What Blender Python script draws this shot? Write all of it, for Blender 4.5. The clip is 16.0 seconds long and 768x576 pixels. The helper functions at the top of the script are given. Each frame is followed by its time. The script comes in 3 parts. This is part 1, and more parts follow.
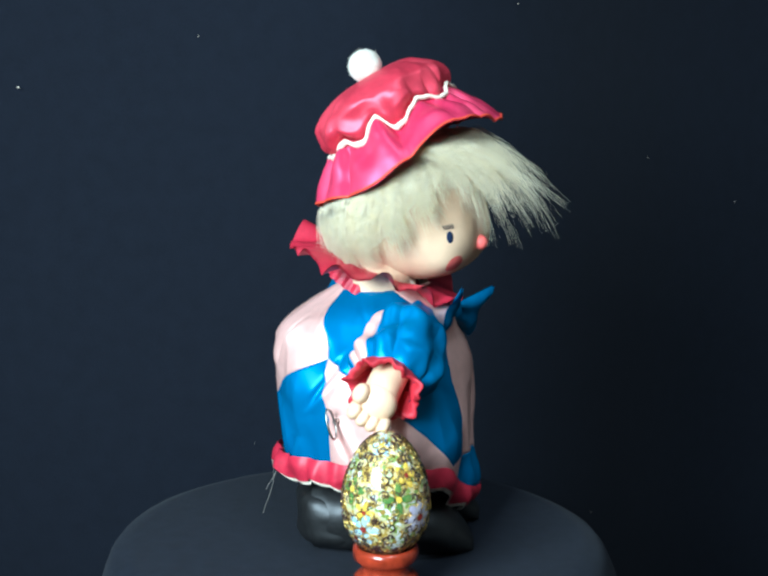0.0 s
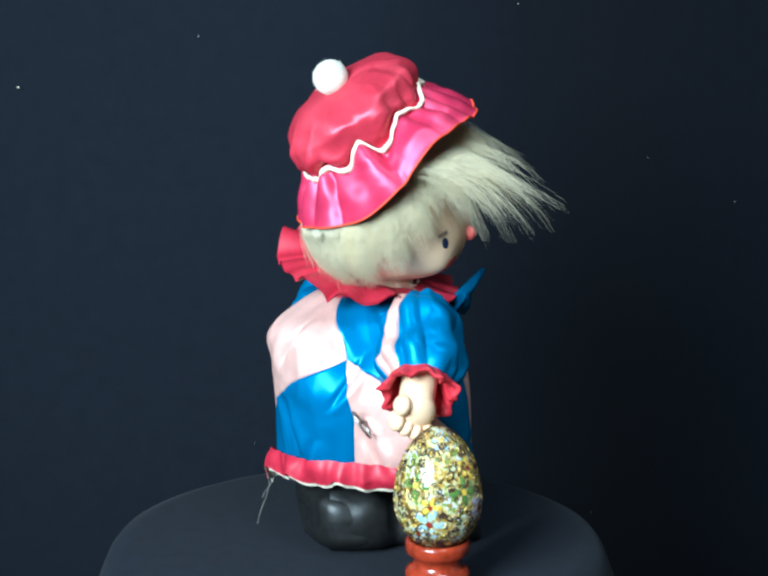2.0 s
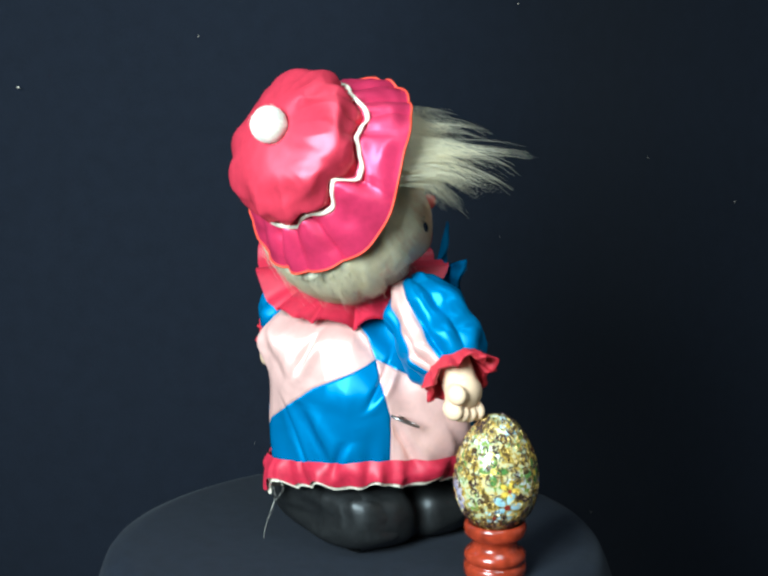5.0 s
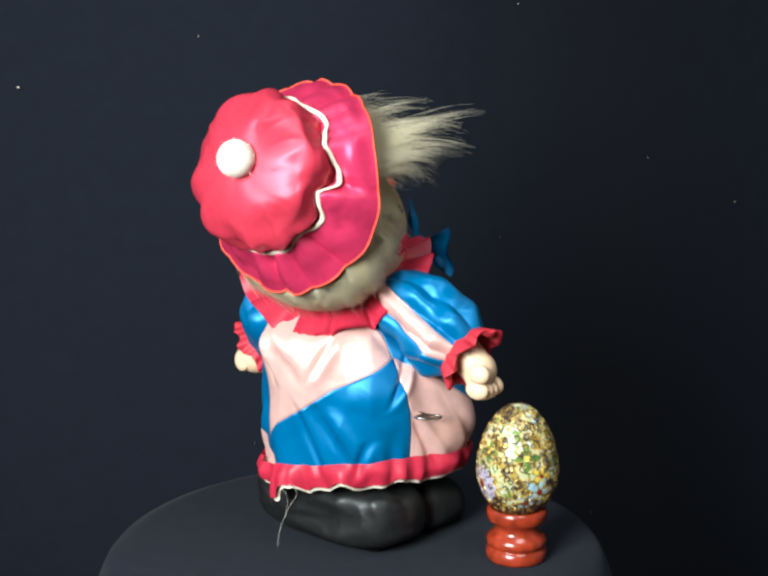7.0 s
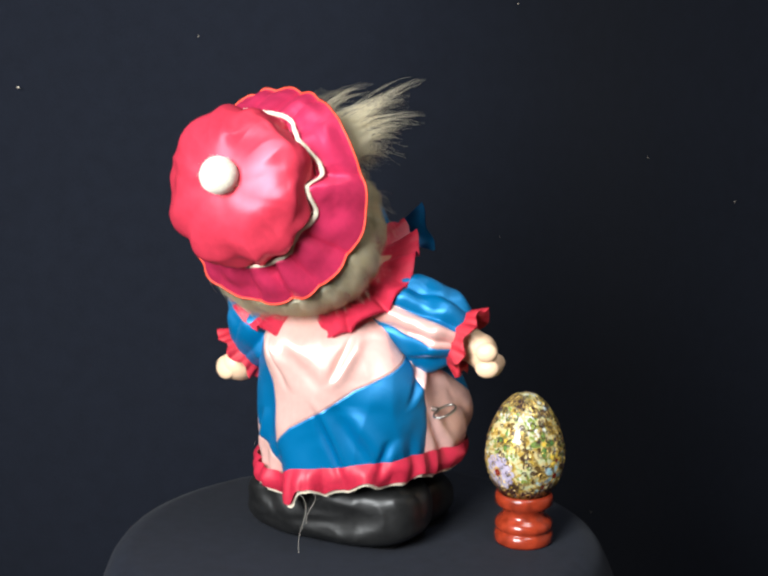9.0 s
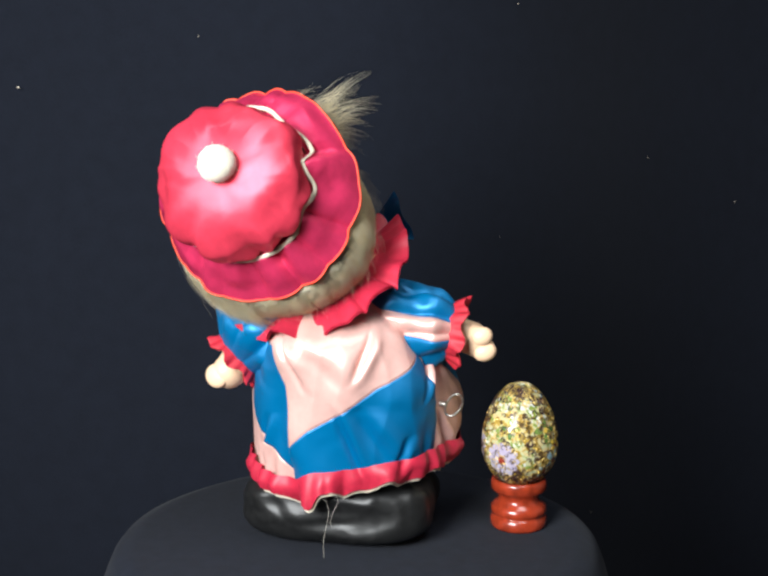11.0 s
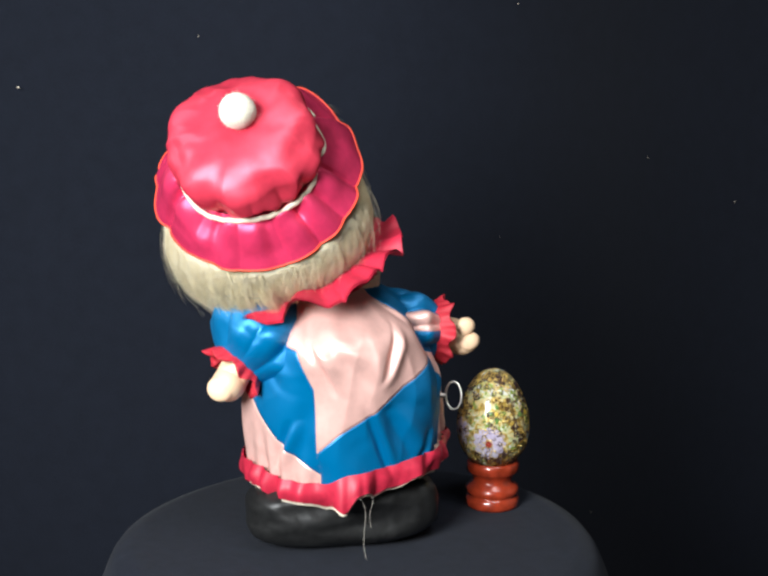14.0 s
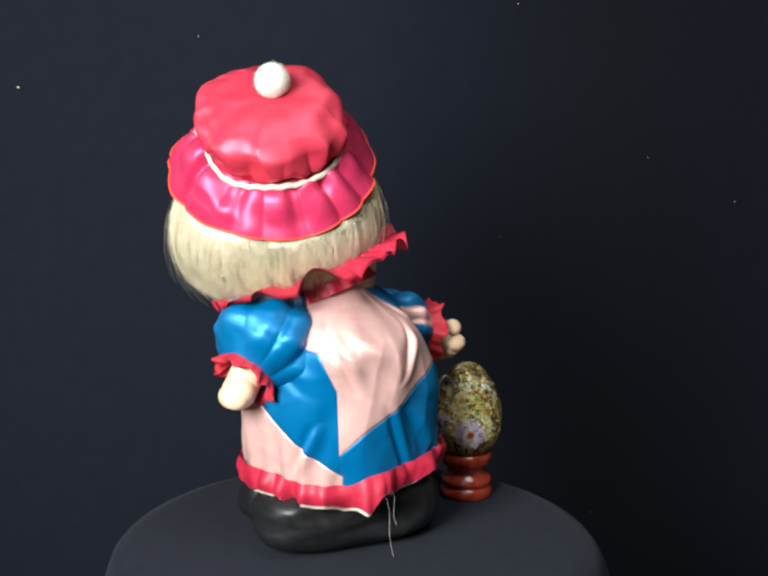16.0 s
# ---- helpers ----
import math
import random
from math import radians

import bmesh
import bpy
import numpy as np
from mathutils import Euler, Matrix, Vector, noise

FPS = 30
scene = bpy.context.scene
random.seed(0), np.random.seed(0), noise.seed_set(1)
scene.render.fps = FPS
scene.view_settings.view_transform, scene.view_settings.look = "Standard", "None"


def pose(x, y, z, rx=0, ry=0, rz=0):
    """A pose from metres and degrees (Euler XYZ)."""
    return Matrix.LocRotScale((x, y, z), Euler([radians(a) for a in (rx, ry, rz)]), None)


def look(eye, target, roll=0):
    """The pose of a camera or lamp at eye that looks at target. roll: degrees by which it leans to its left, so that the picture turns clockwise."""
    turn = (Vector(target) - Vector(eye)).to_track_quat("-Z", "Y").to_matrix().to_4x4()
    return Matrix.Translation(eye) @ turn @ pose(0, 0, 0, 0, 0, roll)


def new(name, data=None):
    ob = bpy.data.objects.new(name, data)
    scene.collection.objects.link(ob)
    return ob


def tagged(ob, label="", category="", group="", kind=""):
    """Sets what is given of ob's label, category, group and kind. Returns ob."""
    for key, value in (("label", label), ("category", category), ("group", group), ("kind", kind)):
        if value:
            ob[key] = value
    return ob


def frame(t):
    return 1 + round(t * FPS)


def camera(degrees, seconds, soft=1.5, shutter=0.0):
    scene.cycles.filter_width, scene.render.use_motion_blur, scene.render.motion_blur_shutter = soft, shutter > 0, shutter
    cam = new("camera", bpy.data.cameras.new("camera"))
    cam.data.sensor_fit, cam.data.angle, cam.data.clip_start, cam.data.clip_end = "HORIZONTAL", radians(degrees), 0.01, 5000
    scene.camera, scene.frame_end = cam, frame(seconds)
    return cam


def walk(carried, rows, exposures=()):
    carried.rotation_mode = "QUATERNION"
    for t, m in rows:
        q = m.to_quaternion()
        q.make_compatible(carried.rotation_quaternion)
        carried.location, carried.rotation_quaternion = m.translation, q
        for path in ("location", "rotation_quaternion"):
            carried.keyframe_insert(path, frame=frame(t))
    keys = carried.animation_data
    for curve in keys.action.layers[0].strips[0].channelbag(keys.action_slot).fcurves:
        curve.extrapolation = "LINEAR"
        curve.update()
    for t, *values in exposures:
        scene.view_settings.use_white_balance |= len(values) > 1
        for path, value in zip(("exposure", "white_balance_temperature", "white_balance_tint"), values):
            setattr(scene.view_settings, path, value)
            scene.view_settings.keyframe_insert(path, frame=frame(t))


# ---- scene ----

# ---------------------------------------------------------------- camera
cam = camera(37.54, 16.0, soft=2.6)
EYE = pose(0.0163, -0.6590, 0.2464, 90 - 8.328, 0, 0)
walk(cam, [(0.0, EYE), (16.0, EYE)],
     exposures=[(0.0, 0.0, 4850, -9), (4.2, 0.0, 4950, -11), (6.3, 0.0, 5600, -4), (9.0, 0.0, 6050, 7), (12.5, 0.0, 6000, 6), (16.0, 0.0, 6000, 6)])

# ---------------------------------------------------------------- world and lamps
world = bpy.data.worlds.new("room_light")
world.use_nodes = True
world.node_tree.nodes["Background"].inputs[0].default_value = (0.55, 0.6, 0.7, 1)
world.node_tree.nodes["Background"].inputs[1].default_value = 0.36
scene.world = world


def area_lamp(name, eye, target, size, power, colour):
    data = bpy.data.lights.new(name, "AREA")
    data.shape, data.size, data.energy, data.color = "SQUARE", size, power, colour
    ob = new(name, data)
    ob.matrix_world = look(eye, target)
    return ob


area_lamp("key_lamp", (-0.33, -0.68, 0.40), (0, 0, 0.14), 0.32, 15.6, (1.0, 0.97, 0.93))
# overhead fill added out of view to brighten the shaded right side
area_lamp("overhead_fill", (0.35, -0.75, 1.7), (0, 0, 0), 0.7, 13.5, (1.0, 0.96, 0.92))

# ---------------------------------------------------------------- materials


def material(name, colour, rough=0.5, metal=0.0, bump=0.0, scale=200.0, vary=0.15, sheen=0.0, coat=0.0, second=None, spec=0.5, wrinkle=0.0):
    """Principled material with two scales of noise in its colour and a fine relief."""
    mat = bpy.data.materials.new(name)
    mat.use_nodes = True
    nt = mat.node_tree
    b = nt.nodes["Principled BSDF"]
    b.inputs["Roughness"].default_value = rough
    b.inputs["Metallic"].default_value = metal
    b.inputs["Sheen Weight"].default_value = sheen
    b.inputs["Coat Weight"].default_value = coat
    b.inputs["Specular IOR Level"].default_value = spec
    tc = nt.nodes.new("ShaderNodeTexCoord")
    big = nt.nodes.new("ShaderNodeTexNoise")
    big.inputs["Scale"].default_value = scale * 0.12
    big.inputs["Detail"].default_value = 4
    fine = nt.nodes.new("ShaderNodeTexNoise")
    fine.inputs["Scale"].default_value = scale
    fine.inputs["Detail"].default_value = 3
    for n in (big, fine):
        nt.links.new(tc.outputs["Object"], n.inputs["Vector"])
    add = nt.nodes.new("ShaderNodeMath")
    add.operation = "ADD"
    nt.links.new(big.outputs["Fac"], add.inputs[0])
    nt.links.new(fine.outputs["Fac"], add.inputs[1])
    half = nt.nodes.new("ShaderNodeMath")
    half.operation = "MULTIPLY"
    half.inputs[1].default_value = 0.5
    nt.links.new(add.outputs[0], half.inputs[0])
    mix = nt.nodes.new("ShaderNodeMix")
    mix.data_type = "RGBA"
    other = second or tuple(c * (1 - vary) for c in colour)
    mix.inputs[6].default_value = (*[c * (1 + vary * 0.5) if not second else c for c in colour], 1)
    mix.inputs[7].default_value = (*other, 1)
    ramp = nt.nodes.new("ShaderNodeMapRange")
    ramp.inputs["From Min"].default_value, ramp.inputs["From Max"].default_value = 0.35, 0.65
    nt.links.new(half.outputs[0], ramp.inputs["Value"])
    nt.links.new(ramp.outputs["Result"], mix.inputs[0])
    nt.links.new(mix.outputs[2], b.inputs["Base Color"])
    if bump:
        bp = nt.nodes.new("ShaderNodeBump")
        bp.inputs["Strength"].default_value = bump
        bp.inputs["Distance"].default_value = 0.0006
        nt.links.new(half.outputs[0], bp.inputs["Height"])
        nt.links.new(bp.outputs["Normal"], b.inputs["Normal"])
    if wrinkle and metal:
        b.inputs["Anisotropic"].default_value = 0.75
        tg = nt.nodes.new("ShaderNodeTangent")
        tg.direction_type, tg.axis = "RADIAL", "Z"
        nt.links.new(tg.outputs[0], b.inputs["Tangent"])
    if wrinkle:
        wr = nt.nodes.new("ShaderNodeTexNoise")
        wr.noise_type = "RIDGED_MULTIFRACTAL"
        wr.inputs["Scale"].default_value, wr.inputs["Detail"].default_value, wr.inputs["Distortion"].default_value = 30, 1.0, 1.2
        nt.links.new(tc.outputs["Object"], wr.inputs["Vector"])
        bw = nt.nodes.new("ShaderNodeBump")
        bw.inputs["Strength"].default_value, bw.inputs["Distance"].default_value = wrinkle, 0.0035
        nt.links.new(wr.outputs["Fac"], bw.inputs["Height"])
        nt.links.new(bp.outputs["Normal"], bw.inputs["Normal"])
        nt.links.new(bw.outputs["Normal"], b.inputs["Normal"])
    return mat


BLUE, PINK = (0.006, 0.160, 0.380), (0.84, 0.51, 0.45)
# brim: the hat's red satin again, with pinkish sheen put into its colour
satin_brim = material("red_satin_pink_sheen", (0.64, 0.036, 0.115), 0.43, metal=0.35, bump=0.16, scale=260, sheen=0.0, vary=0.12, wrinkle=0.5, spec=0.5)
satin_red = material("red_satin", (0.64, 0.044, 0.082), 0.45, metal=0.35, bump=0.16, scale=260, sheen=0.0, vary=0.12, wrinkle=0.5, spec=0.5)
satin_blue = material("blue_satin", BLUE, 0.45, metal=0.35, bump=0.16, scale=260, sheen=0.0, vary=0.15, wrinkle=0.5, spec=0.5)
satin_pink = material("pink_satin", PINK, 0.44, metal=0.35, bump=0.16, scale=260, sheen=0.0, vary=0.08, wrinkle=0.5, spec=0.5)
red_cloth = material("red_cotton", (0.50, 0.018, 0.035), 0.6, bump=0.2, scale=400, vary=0.2)
hem_red = material("red_hem_satin", (0.48, 0.018, 0.048), 0.50, bump=0.15, scale=300, vary=0.2, wrinkle=0.4)
piping = material("orange_piping", (0.75, 0.07, 0.03), 0.6, bump=0.2, scale=600)
cream = material("cream_ribbon", (0.80, 0.70, 0.55), 0.65, bump=0.3, scale=700, vary=0.12)
wool = material("white_wool", (0.70, 0.66, 0.54), 0.95, bump=0.8, scale=900, vary=0.2, sheen=0.4)
skin = material("vinyl_skin", (0.87, 0.60, 0.385), 0.42, bump=0.05, scale=120, vary=0.08)
blush = material("red_blush", (0.75, 0.14, 0.12), 0.5, scale=300, vary=0.2)
iris = material("dark_blue_paint", (0.02, 0.03, 0.07), 0.25, scale=300)
hair_mat = material("blond_hair", (0.99, 0.94, 0.78), 0.42, bump=0.05, scale=300, vary=0.06)
# every strand a little lighter or darker
_n = hair_mat.node_tree
_geo, _vary = _n.nodes.new("ShaderNodeNewGeometry"), _n.nodes.new("ShaderNodeMix")
_vary.data_type, _vary.blend_type = "RGBA", "MULTIPLY"
_vary.inputs[7].default_value = (0.98, 0.95, 0.86, 1)
_base = _n.nodes["Principled BSDF"].inputs["Base Color"]
_n.links.new(_geo.outputs["Random Per Island"], _vary.inputs[0])
_n.links.new(_base.links[0].from_socket, _vary.inputs[6])
_n.links.new(_vary.outputs[2], _base)
# light also passes through the thin fibres
_glow, _blend = _n.nodes.new("ShaderNodeBsdfTranslucent"), _n.nodes.new("ShaderNodeMixShader")
_blend.inputs[0].default_value = 0.5
_n.links.new(_vary.outputs[2], _glow.inputs["Color"])
_n.links.new(_n.nodes["Principled BSDF"].outputs[0], _blend.inputs[1])
_n.links.new(_glow.outputs[0], _blend.inputs[2])
_n.links.new(_blend.outputs[0], _n.nodes["Material Output"].inputs["Surface"])
leather = material("black_leatherette", (0.012, 0.012, 0.012), 0.44, bump=0.4, scale=300, vary=0.4, wrinkle=0.8)
steel = material("nickel_wire", (0.50, 0.48, 0.44), 0.36, metal=1.0, scale=400)
thread = material("white_thread", (0.42, 0.39, 0.34), 0.9, scale=600)
wood = material("red_lacquered_wood", (0.30, 0.035, 0.012), 0.25, bump=0.1, scale=180, vary=0.5, coat=0.5)
gold = material("gilt_wire", (0.90, 0.66, 0.20), 0.32, metal=1.0, scale=500, vary=0.3)
cloth_dark = material("navy_black_cloth", (0.0076, 0.0100, 0.0180), 0.9, bump=0.5, scale=900, vary=0.35, sheen=0.03, spec=0.2)
backdrop_cloth = material("navy_backdrop_cloth", (0.0102, 0.0130, 0.0222), 0.9, bump=0.5, scale=500, vary=0.14, sheen=0.03, spec=0.2)
plaster = material("room_plaster", (0.62, 0.60, 0.56), 0.9, bump=0.3, scale=30)
floorboards = material("floor_wood", (0.22, 0.14, 0.08), 0.5, bump=0.2, scale=20, vary=0.4)


def patch_material():
    """Satin sewn of pink and blue panels; the panel edge lies where the mesh's 'patch' value is zero."""
    mat = satin_pink.copy()
    mat.name = "patchwork_satin"
    nt = mat.node_tree
    b = nt.nodes["Principled BSDF"]
    at = nt.nodes.new("ShaderNodeAttribute")
    at.attribute_name = "patch"
    gt = nt.nodes.new("ShaderNodeMapRange")
    gt.inputs["From Min"].default_value, gt.inputs["From Max"].default_value = -0.0002, 0.0002
    nt.links.new(at.outputs["Fac"], gt.inputs["Value"])
    mix = nt.nodes.new("ShaderNodeMix")
    mix.data_type = "RGBA"
    nt.links.new(gt.outputs["Result"], mix.inputs[0])
    old = b.inputs["Base Color"].links[0].from_socket
    mix.inputs[6].default_value = (*BLUE, 1)
    nt.links.new(old, mix.inputs[7])
    # stitched line along the seam
    ab = nt.nodes.new("ShaderNodeMath")
    ab.operation = "ABSOLUTE"
    nt.links.new(at.outputs["Fac"], ab.inputs[0])
    line = nt.nodes.new("ShaderNodeMapRange")
    line.inputs["From Min"].default_value, line.inputs["From Max"].default_value = 0.0, 0.0012
    nt.links.new(ab.outputs[0], line.inputs["Value"])
    bp = nt.nodes.new("ShaderNodeBump")
    bp.inputs["Strength"].default_value, bp.inputs["Distance"].default_value = 0.6, 0.0008
    nt.links.new(line.outputs["Result"], bp.inputs["Height"])
    prev = b.inputs["Normal"].links[0].from_socket
    nt.links.new(prev, bp.inputs["Normal"])
    nt.links.new(bp.outputs["Normal"], b.inputs["Normal"])
    nt.links.new(mix.outputs[2], b.inputs["Base Color"])
    return mat


patchwork = patch_material()


def enamel_material():
    mat = material("cloisonne_enamel", (0.35, 0.42, 0.08), 0.2, bump=0.3, scale=400, coat=0.4)
    nt = mat.node_tree
    b = nt.nodes["Principled BSDF"]
    tc = nt.nodes.new("ShaderNodeTexCoord")
    vo = nt.nodes.new("ShaderNodeTexVoronoi")
    vo.inputs["Scale"].default_value = 430
    nt.links.new(tc.outputs["Object"], vo.inputs["Vector"])
    ns = nt.nodes.new("ShaderNodeTexNoise")
    ns.inputs["Scale"].default_value = 62
    nt.links.new(tc.outputs["Object"], ns.inputs["Vector"])
    sep = nt.nodes.new("ShaderNodeSeparateColor")
    nt.links.new(vo.outputs["Color"], sep.inputs[0])
    add = nt.nodes.new("ShaderNodeMath")
    add.operation = "MULTIPLY_ADD"
    nt.links.new(sep.outputs[0], add.inputs[0])
    add.inputs[1].default_value = 0.22
    nt.links.new(ns.outputs["Fac"], add.inputs[2])
    cr = nt.nodes.new("ShaderNodeValToRGB")
    cr.color_ramp.interpolation = "CONSTANT"
    e = cr.color_ramp.elements
    e[0].position, e[0].color = 0.0, (0.10, 0.06, 0.02, 1)
    e[1].position, e[1].color = 0.50, (0.40, 0.27, 0.05, 1)
    for pos, col in ((0.56, (0.56, 0.46, 0.22, 1)), (0.63, (0.50, 0.50, 0.28, 1)), (0.69, (0.22, 0.28, 0.06, 1)), (0.75, (0.66, 0.66, 0.60, 1)), (0.82, (0.30, 0.20, 0.04, 1))):
        n = e.new(pos)
        n.color = col
    nt.links.new(add.outputs[0], cr.inputs[0])
    nt.links.new(cr.outputs[0], b.inputs["Base Color"])
    return mat


enamel = enamel_material()
petal_white = material("white_enamel", (0.72, 0.72, 0.74), 0.2, scale=300, coat=0.4, second=(0.45, 0.5, 0.6))
petal_lilac = material("lilac_enamel", (0.42, 0.36, 0.48), 0.2, scale=300, coat=0.4, second=(0.62, 0.58, 0.62))
petal_blue = material("pale_blue_enamel", (0.30, 0.50, 0.55), 0.2, scale=300, coat=0.4, second=(0.60, 0.68, 0.70))
leaf_green = material("green_enamel", (0.07, 0.17, 0.04), 0.2, scale=300, coat=0.4, second=(0.20, 0.26, 0.06))
dark_wire = material("dark_brown_wire", (0.07, 0.035, 0.03), 0.35, metal=0.4, scale=500)
flower_heart = material("dark_red_enamel", (0.25, 0.03, 0.02), 0.2, scale=300, coat=0.4)
flower_yellow = material("yellow_enamel", (0.70, 0.48, 0.06), 0.2, scale=300, coat=0.4)

# ---------------------------------------------------------------- mesh tools


class Build:
    """Collects pieces with their materials into one mesh."""

    def __init__(self):
        self.v, self.f, self.m, self.mats, self.extra = [], [], [], [], []

    def slot(self, mat):
        if mat not in self.mats:
            self.mats.append(mat)
        return self.mats.index(mat)

    def grid(self, nu, nv, fn, mat, closed=True, value=None, flip=False):
        """A sheet of nu x nv points from fn(u, v), u and v from 0 to 1; closed joins it round in u."""
        base, k = len(self.v), self.slot(mat)
        for j in range(nv):
            for i in range(nu):
                u, v = i / (nu if closed else nu - 1), j / (nv - 1)
                self.v.append(tuple(fn(u, v)))
                self.extra.append(value(u, v) if value else 1.0)
        for j in range(nv - 1):
            for i in range(nu if closed else nu - 1):
                a, b = base + j * nu + i, base + j * nu + (i + 1) % nu
                q = (a, b, b + nu, a + nu)
                self.f.append(q[::-1] if flip else q)
                self.m.append(k)

    def tube(self, pts, radius, mat, sides=5, taper=0.0):
        pts = [Vector(p) for p in pts]
        n = len(pts)

        def at(u, v):
            i = round(v * (n - 1))
            d = (pts[min(i + 1, n - 1)] - pts[max(i - 1, 0)]).normalized()
            s = d.cross(Vector((0.31, 0.22, 0.93)))
            s = s.normalized() if s.length > 1e-6 else Vector((1, 0, 0))
            w = d.cross(s)
            r = radius * (1 - taper * v)
            return pts[i] + (s * math.cos(u * math.tau) + w * math.sin(u * math.tau)) * r

        self.grid(sides, n, at, mat)

    def blob(self, centre, radii, mat, turn=None, nu=20, nv=12, power=1.0, rough=0.0):
        c = Vector(centre)
        turn = turn or Matrix.Identity(3)

        def sg(x):
            return math.copysign(abs(x) ** power, x)

        def at(u, v):
            a, b = u * math.tau, (v - 0.5) * math.pi * 0.998
            p = Vector((sg(math.cos(b)) * sg(math.cos(a)) * radii[0], sg(math.cos(b)) * sg(math.sin(a)) * radii[1], sg(math.sin(b)) * radii[2]))
            if rough:
                p *= 1 + rough * noise.noise(p * 90 + c * 50)
            return c + turn @ p

        self.grid(nu, nv, at, mat)

    def mesh(self, name):
        me = bpy.data.meshes.new(name)
        me.from_pydata(self.v, [], self.f)
        for mat in self.mats:
            me.materials.append(mat)
        me.polygons.foreach_set("material_index", self.m)
        me.polygons.foreach_set("use_smooth", [True] * len(self.f))
        at = me.attributes.new("patch", "FLOAT", "POINT")
        at.data.foreach_set("value", self.extra)
        me.update()
        return me


def part(name, build, parent=None, label=""):
    ob = new(name, build.mesh(name))
    ob.parent = parent
    if label:
        tagged(ob, label)
    return ob


def lerp(table, x):
    """Smooth curve through the table's (place, value) rows."""
    if x <= table[0][0]:
        return table[0][1]
    if x >= table[-1][0]:
        return table[-1][1]
    i = max(k for k in range(len(table) - 1) if table[k][0] <= x)
    (x0, y0), (x1, y1) = table[i], table[i + 1]
    h = x1 - x0
    here = (y1 - y0) / h
    before = (y0 - table[i - 1][1]) / (x0 - table[i - 1][0]) if i else here
    after = (table[i + 2][1] - y1) / (table[i + 2][0] - x1) if i + 2 < len(table) else here
    m0 = 0.0 if before * here <= 0 else 2 * before * here / (before + here)
    m1 = 0.0 if after * here <= 0 else 2 * after * here / (after + here)
    q = (x - x0) / h
    return y0 * (1 + 2 * q) * (1 - q) ** 2 + m0 * h * q * (1 - q) ** 2 + y1 * q * q * (3 - 2 * q) + m1 * h * q * q * (q - 1)


def frame_on(axis, hint=(0, 0, 1)):
    """A turn whose z lies along axis."""
    z = Vector(axis).normalized()
    x = Vector(hint).cross(z).normalized()
    return Matrix((x, z.cross(x), z)).transposed()


# ---------------------------------------------------------------- how the turntable and the doll move


def table_angle(t):
    return -0.005567 + 0.144503 * t - 0.000509 * t * t


NOD = ((-1.0901, -0.2141, -0.3308), (-0.099, 1.5495, -0.0292), (1.177, 0.2534, 0.3963), (0.0358, -0.8197, -0.1337), (-0.2668, -0.0973, -0.1787), (-0.0284, 0.1104, 0.1309))


def nod(t):
    """The head's turn away from its place at 8 s, as an axis times an angle."""
    u = (t - 8) / 8
    return sum((Vector(c) * u ** (i + 1) for i, c in enumerate(NOD)), Vector())


def turned(v, pivot):
    v = Vector(v)
    turn = Matrix.Rotation(v.length, 4, v.normalized()) if v.length > 1e-9 else Matrix.Identity(4)
    return Matrix.Translation(pivot) @ turn @ Matrix.Translation(-Vector(pivot))


NECK = Vector((0.0056, 0.0091, 0.1318))
HEAD_START = Matrix.LocRotScale((0.0, 0.0, 0.0), (Matrix.Rotation(radians(-15), 3, "Z") @ Matrix.Rotation(radians(10), 3, "X")).to_quaternion(), None)
HEAD_START.translation = Vector((0.0201, 0.0077, 0.2476)) + HEAD_START.to_3x3() @ Vector((0.005, 0, -0.049))
HEAD_REST = turned(nod(0), NECK).inverted() @ HEAD_START
STEPS = [i * 0.5 for i in range(33)]

# ---------------------------------------------------------------- the place


def structure(name, build, label):
    ob = part(name, build)
    return tagged(ob, label, kind="structure")


def slab(build, lo, hi, mat):
    x0, y0, z0 = lo
    x1, y1, z1 = hi
    b, k = len(build.v), build.slot(mat)
    for p in ((x0, y0, z0), (x1, y0, z0), (x1, y1, z0), (x0, y1, z0), (x0, y0, z1), (x1, y0, z1), (x1, y1, z1), (x0, y1, z1)):
        build.v.append(p)
        build.extra.append(1.0)
    for f in ((0, 3, 2, 1), (4, 5, 6, 7), (0, 1, 5, 4), (1, 2, 6, 5), (2, 3, 7, 6), (3, 0, 4, 7)):
        build.f.append(tuple(b + i for i in f))
        build.m.append(k)


FLOOR = -0.80


def room():
    b = Build()
    slab(b, (-1.6, -2.0, FLOOR - 0.05), (1.6, 1.2, FLOOR), floorboards)
    structure("floor", b, "plain wooden floor of the room")
    for name, lo, hi in (("wall_south", (-1.6, -2.08, FLOOR), (1.6, -2.0, 2.2)), ("wall_north", (-1.6, 1.2, FLOOR), (1.6, 1.28, 2.2)),
                         ("wall_west", (-1.68, -2.0, FLOOR), (-1.6, 1.2, 2.2)), ("wall_east", (1.6, -2.0, FLOOR), (1.68, 1.2, 2.2))):
        b = Build()
        slab(b, lo, hi, plaster)
        structure(name, b, "plain pale plastered wall of the room")
    b = Build()
    slab(b, (-1.6, -2.0, 2.2), (1.6, 1.2, 2.28), plaster)
    structure("ceiling", b, "plain pale plastered ceiling of the room")


room()


